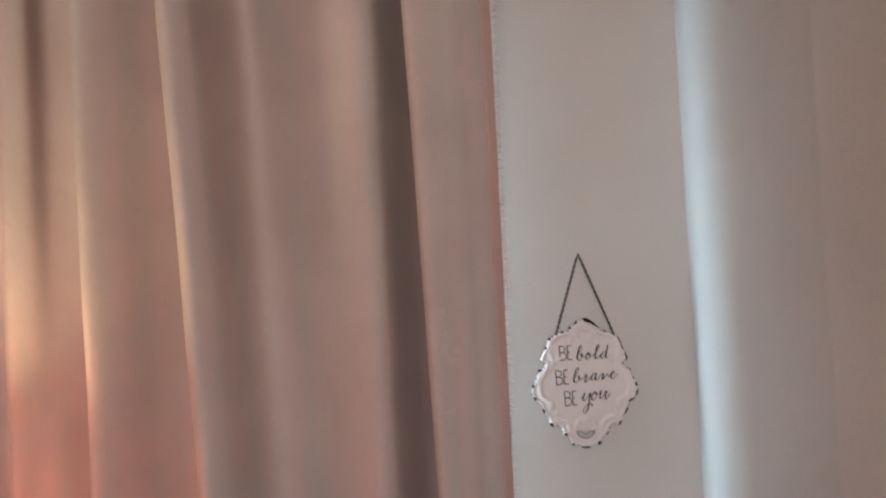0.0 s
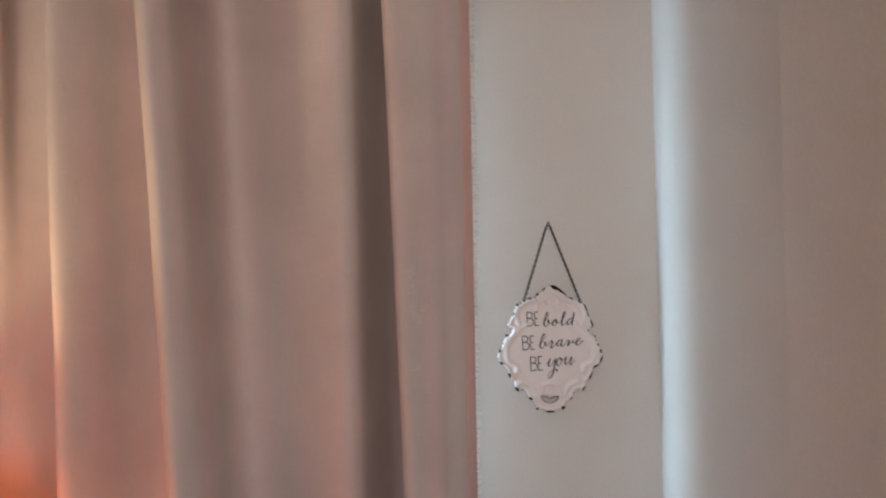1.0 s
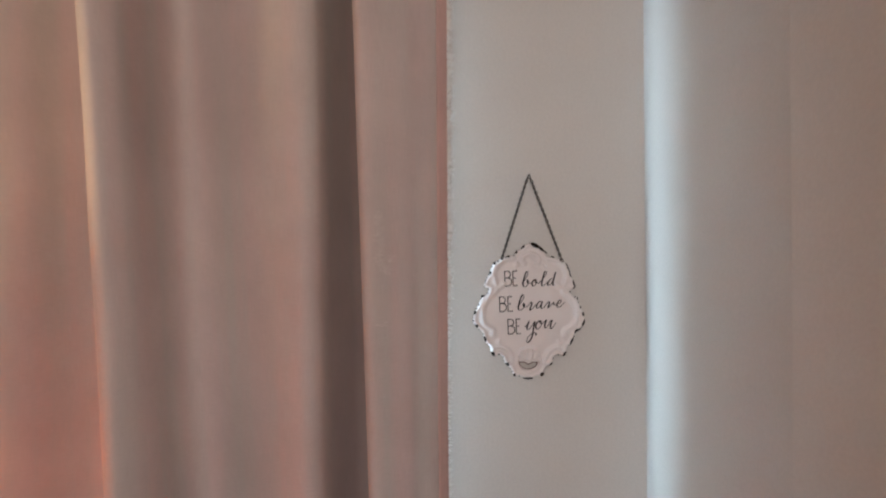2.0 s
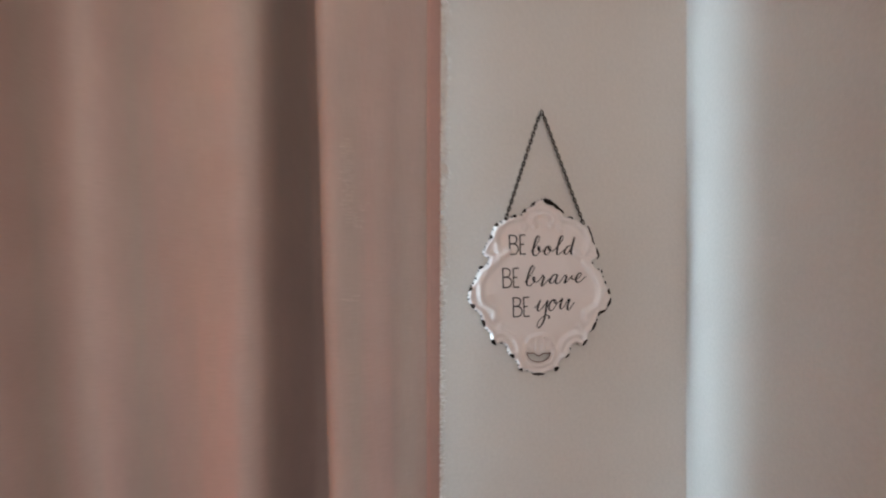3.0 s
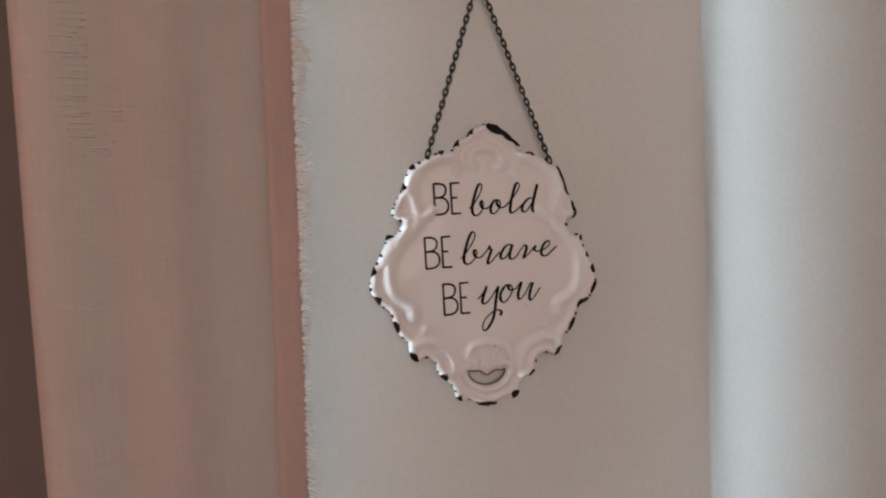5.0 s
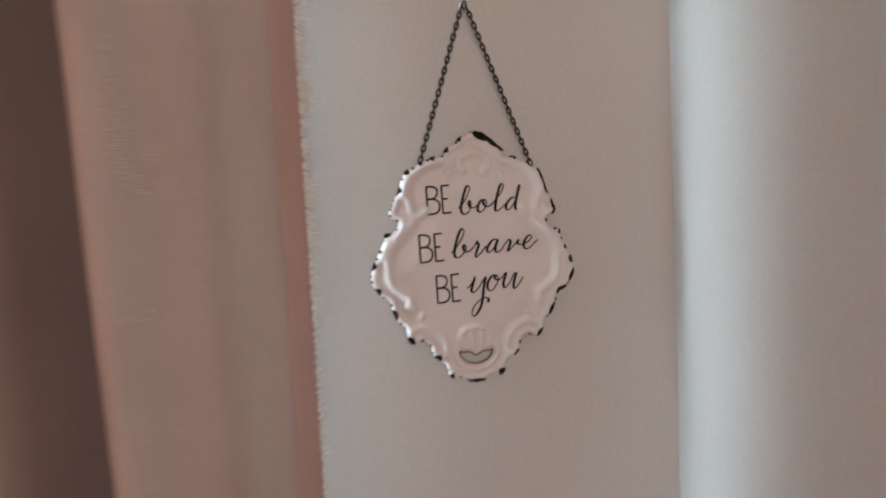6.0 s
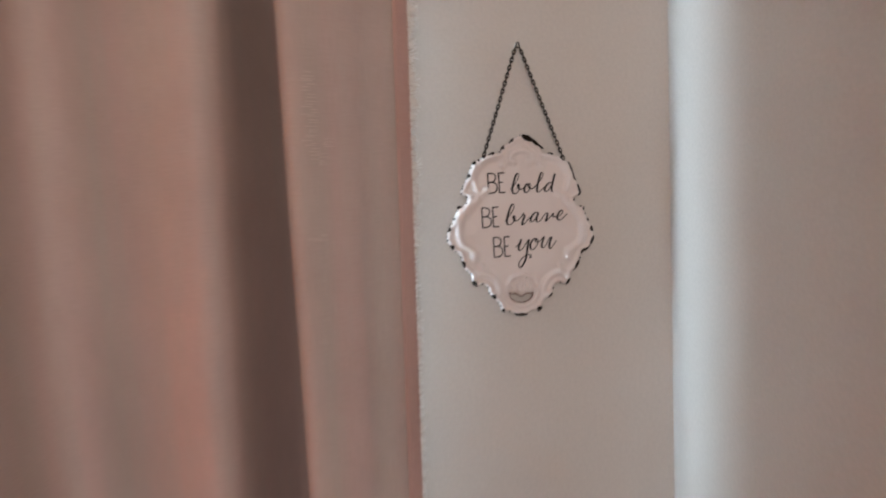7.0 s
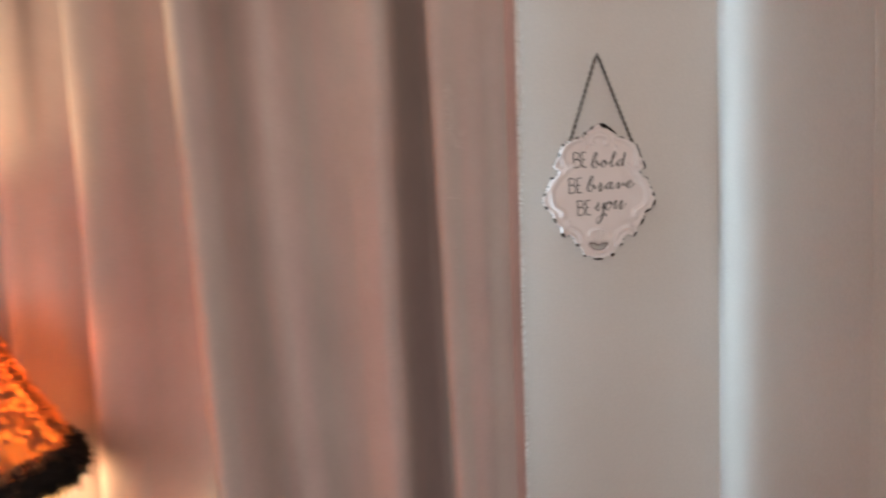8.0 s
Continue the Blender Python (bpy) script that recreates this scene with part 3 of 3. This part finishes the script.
pen_line(word_bold, [(0.103, 0.79), (0.064, 0.784), (0.035, 0.729), (0.037, 0.684), (0.065, 0.674), (0.103, 0.712), (0.118, 0.762), (0.103, 0.79), (0.085, 0.77), (0.108, 0.729), (0.152, 0.729), (0.19, 0.762)])
pen_line(word_bold, [(0.152, 0.729), (0.213, 0.787), (0.274, 0.871), (0.29, 0.918), (0.274, 0.938), (0.253, 0.913), (0.225, 0.821), (0.208, 0.729), (0.211, 0.684), (0.232, 0.681), (0.274, 0.712), (0.31, 0.746)])
pen_line(word_bold, [(0.407, 0.805), (0.371, 0.801), (0.327, 0.754), (0.313, 0.707), (0.331, 0.687), (0.366, 0.707), (0.402, 0.763)])
pen_line(word_bold, [(0.453, 0.926), (0.433, 0.847), (0.412, 0.755), (0.409, 0.701), (0.427, 0.691), (0.47, 0.718), (0.502, 0.704), (0.527, 0.667)])
part("lettering", word_bold, M_INK, sign, "slanting black pen script reading bold")
word_brave = bmesh.new()
pen_line(word_brave, [(-0.232, 0.292), (-0.194, 0.333), (-0.134, 0.423), (-0.108, 0.489), (-0.129, 0.519), (-0.16, 0.473), (-0.194, 0.366), (-0.206, 0.283), (-0.19, 0.248), (-0.151, 0.251), (-0.105, 0.299), (-0.091, 0.343), (-0.108, 0.365), (-0.118, 0.34), (-0.101, 0.303), (-0.056, 0.303), (-0.005, 0.355), (0.023, 0.398), (0.016, 0.375), (0.037, 0.365), (0.016, 0.305), (0.003, 0.256), (0.013, 0.245), (0.048, 0.275), (0.109, 0.346)])
pen_line(word_brave, [(0.214, 0.407), (0.173, 0.4), (0.135, 0.354), (0.117, 0.304), (0.135, 0.284), (0.173, 0.307), (0.219, 0.378)])
pen_line(word_brave, [(0.226, 0.407), (0.205, 0.345), (0.201, 0.295), (0.219, 0.281), (0.258, 0.302), (0.304, 0.366), (0.339, 0.399), (0.353, 0.377), (0.339, 0.327), (0.325, 0.288), (0.364, 0.318), (0.417, 0.376), (0.435, 0.393), (0.421, 0.364), (0.444, 0.347), (0.48, 0.35)])
pen_line(word_brave, [(0.48, 0.35), (0.524, 0.367), (0.564, 0.409), (0.556, 0.434), (0.524, 0.421), (0.492, 0.367), (0.489, 0.325), (0.51, 0.303), (0.551, 0.316), (0.596, 0.358), (0.632, 0.389)])
part("lettering", word_brave, M_INK, sign, "slanting black pen script reading brave")
word_you = bmesh.new()
pen_line(word_you, [(-0.087, -0.055), (-0.047, -0.018), (-0.009, 0.051), (-0.032, -0.018), (-0.046, -0.076), (-0.028, -0.098), (0.013, -0.069), (0.071, 0.013), (0.097, 0.049)])
pen_line(word_you, [(0.097, 0.049), (0.078, -0.046), (0.066, -0.146), (0.045, -0.237), (-0.0, -0.311), (-0.03, -0.327), (-0.045, -0.301), (-0.028, -0.243), (0.022, -0.187), (0.074, -0.155), (0.115, -0.161), (0.122, -0.181), (0.111, -0.201)])
pen_line(word_you, [(0.201, 0.06), (0.163, 0.053), (0.124, 0.003), (0.114, -0.05), (0.132, -0.087), (0.167, -0.081), (0.209, -0.024), (0.223, 0.026), (0.201, 0.06), (0.187, 0.032), (0.216, 0.011), (0.254, 0.026)])
pen_line(word_you, [(0.254, 0.026), (0.304, 0.079), (0.279, -0.0), (0.276, -0.054), (0.297, -0.064), (0.339, -0.018), (0.389, 0.077)])
pen_line(word_you, [(0.410, 0.076), (0.384, -0.002), (0.378, -0.063), (0.396, -0.077), (0.437, -0.029), (0.475, 0.03)])
part("lettering", word_you, M_INK, sign, "slanting black pen script reading you")


def chain_link():
    """One oval wire link, standing in the x-z plane."""
    bm = bmesh.new()
    a, c = 0.0017, 0.0034
    tube(bm, [(a * math.cos(k), 0, c * math.sin(k)) for k in np.linspace(0, math.tau, 12, endpoint=False)], 0.00072, 5, True)
    return bm


TOP = Vector((-0.0048, -0.005, 0.2225))
chain = part("chain", chain_link(), M_IRON, sign, "dark antique metal chain")
chain.location = TOP + Vector((0, 0.0, -0.001))
LINK = chain.data
for start, hole in ((TOP + Vector((-0.0021, 0, -0.0012)), Vector((-0.0434, -0.004, 0.0991))), (TOP + Vector((0.0013, 0, -0.0012)), Vector((0.0489, -0.004, 0.0957)))):
    way = hole - start
    n = round(way.length / 0.0046)
    lean = math.degrees(math.atan2(way.x, -way.z))
    for k in range(1, n + 1):
        link = new("link", LINK)
        link.parent = chain
        p = start + way * (k - 0.3) / n
        link.matrix_local = Matrix.Translation(p - chain.location) @ pose(0, 0, 0, 0, -lean, 0) @ pose(0, 0, 0, 0, 0, 75 if k % 2 else 12)


def nail_shape():
    bm = lathe([(0.0002, 0.0), (0.0011, 0.0), (0.0011, 0.008), (0.0032, 0.0082), (0.0034, 0.0092), (0.0026, 0.0102), (0.0002, 0.0107)], (0, 0), 16)
    return bm


nail = tagged(mesh_object("nail", nail_shape(), M_NAIL), "small pale metal nail in the wall", "nail")
nail.matrix_world = Matrix.Translation((0.0014, 0.001, SIGN_Z + 0.2215)) @ pose(0, 0, 0, 90)

# ---- the lamp ----
lamp = tagged(new("floor_lamp"), "lit lamp with an orange feathery shade and black fringe", "lamp")
lamp.location = (*LAMP, 0)
SHADE_H = 0.17


def shade_profile(s, a):
    """Radius and height along the shade: a bell, wide at the rim and narrow at the top, in eight panels."""
    r = RIM_R + (0.07 - RIM_R) * s ** 0.9
    r *= 1 - 0.02 * (1 - abs(math.cos(4 * a)))
    r += 0.002 * noise.noise((6 * math.cos(a), 6 * math.sin(a), 9 * s))
    return r, RIM_Z + SHADE_H * s


def on_shade(s, a, lift=0.0):
    r, z = shade_profile(s, a)
    return Vector(((r + lift) * math.cos(a), (r + lift) * math.sin(a), z + 0.5 * lift))


def shade():
    bm = bmesh.new()
    uv = bm.loops.layers.uv.new("UVMap")
    n, k = 128, 14
    grid = [[bm.verts.new(on_shade(i / k, j * math.tau / n)) for j in range(n)] for i in range(k + 1)]
    for i in range(k):
        for j in range(n):
            f = bm.faces.new((grid[i][j], grid[i][(j + 1) % n], grid[i + 1][(j + 1) % n], grid[i + 1][j]))
            for l, (p, q) in zip(f.loops, ((i, j), (i, j + 1), (i + 1, j + 1), (i + 1, j))):
                l[uv].uv = (q / n * 1.1, p / k * 0.22)
    return bm


part("shade", shade(), M_SHADE, lamp, "glowing orange cloth shade")


def tufts(seed, count, where, length, width, droop, stand):
    """Many small soft blades lying on the shade and hanging down it."""
    rng = random.Random(seed)
    bm = bmesh.new()
    for _ in range(count):
        s, a = where(rng)
        base = on_shade(max(s, 0), a, 0.001) + Vector((0, 0, min(s, 0) * SHADE_H))
        out = Vector((math.cos(a), math.sin(a), 0))
        side = Vector((-math.sin(a), math.cos(a), 0))
        n = length * rng.uniform(0.6, 1.3)
        tip = base + out * n * rng.uniform(*stand) + side * n * rng.uniform(-0.5, 0.5) - Vector((0, 0, n * rng.uniform(*droop)))
        mid = (base + tip) / 2 + out * n * 0.16
        w = width * rng.uniform(0.6, 1.3)
        bm.faces.new([bm.verts.new(p) for p in (base - side * w * 0.5, base + side * w * 0.5, mid + side * w, tip, mid - side * w)])
    return bm


tagged(part("feather_cover", tufts(5, 3800, lambda r: (r.uniform(0.06, 0.98), r.uniform(0, math.tau)), 0.018, 0.0022, (0.6, 1.0), (0.45, 0.75)), M_FEATHER, lamp, "soft orange feathers on the shade"), kind="stuff")
tagged(part("rib_trim", tufts(6, 1500, lambda r: (r.uniform(0.04, 1.0), (r.randrange(8) + 0.35) * math.tau / 8 + r.gauss(0, 0.022)), 0.010, 0.0016, (0.3, 1.0), (0.5, 1.0)), M_FUR, lamp, "black braid on the ribs"), kind="stuff")
tagged(part("fringe", tufts(7, 4200, lambda r: (r.uniform(-0.05, 0.10), r.uniform(0, math.tau)), 0.020, 0.0016, (0.2, 1.5), (0.3, 0.9)), M_FUR, lamp, "shaggy black fringe round the rim"), kind="stuff")
tagged(part("tassel_fringe", tufts(8, 900, lambda r: (r.uniform(-0.09, -0.05), r.uniform(0, math.tau)), 0.018, 0.0011, (0.9, 1.2), (-0.05, 0.1)), M_TASSEL, lamp, "tan hanging tassels"), kind="stuff")
part("stem", lathe([(0.011, 0.02), (0.011, 0.55), (0.018, 0.57), (0.011, 0.59), (0.011, BULB_Z - 0.09), (0.02, BULB_Z - 0.085), (0.02, BULB_Z - 0.05), (0.001, BULB_Z - 0.05)], (0, 0), 20), M_BRASS, lamp, "slim dark brass stem")
part("base", lathe([(0.001, 0.0), (0.13, 0.0), (0.135, 0.006), (0.13, 0.014), (0.04, 0.022), (0.012, 0.03)], (0, 0), 40), M_BRASS, lamp, "round dark brass foot")
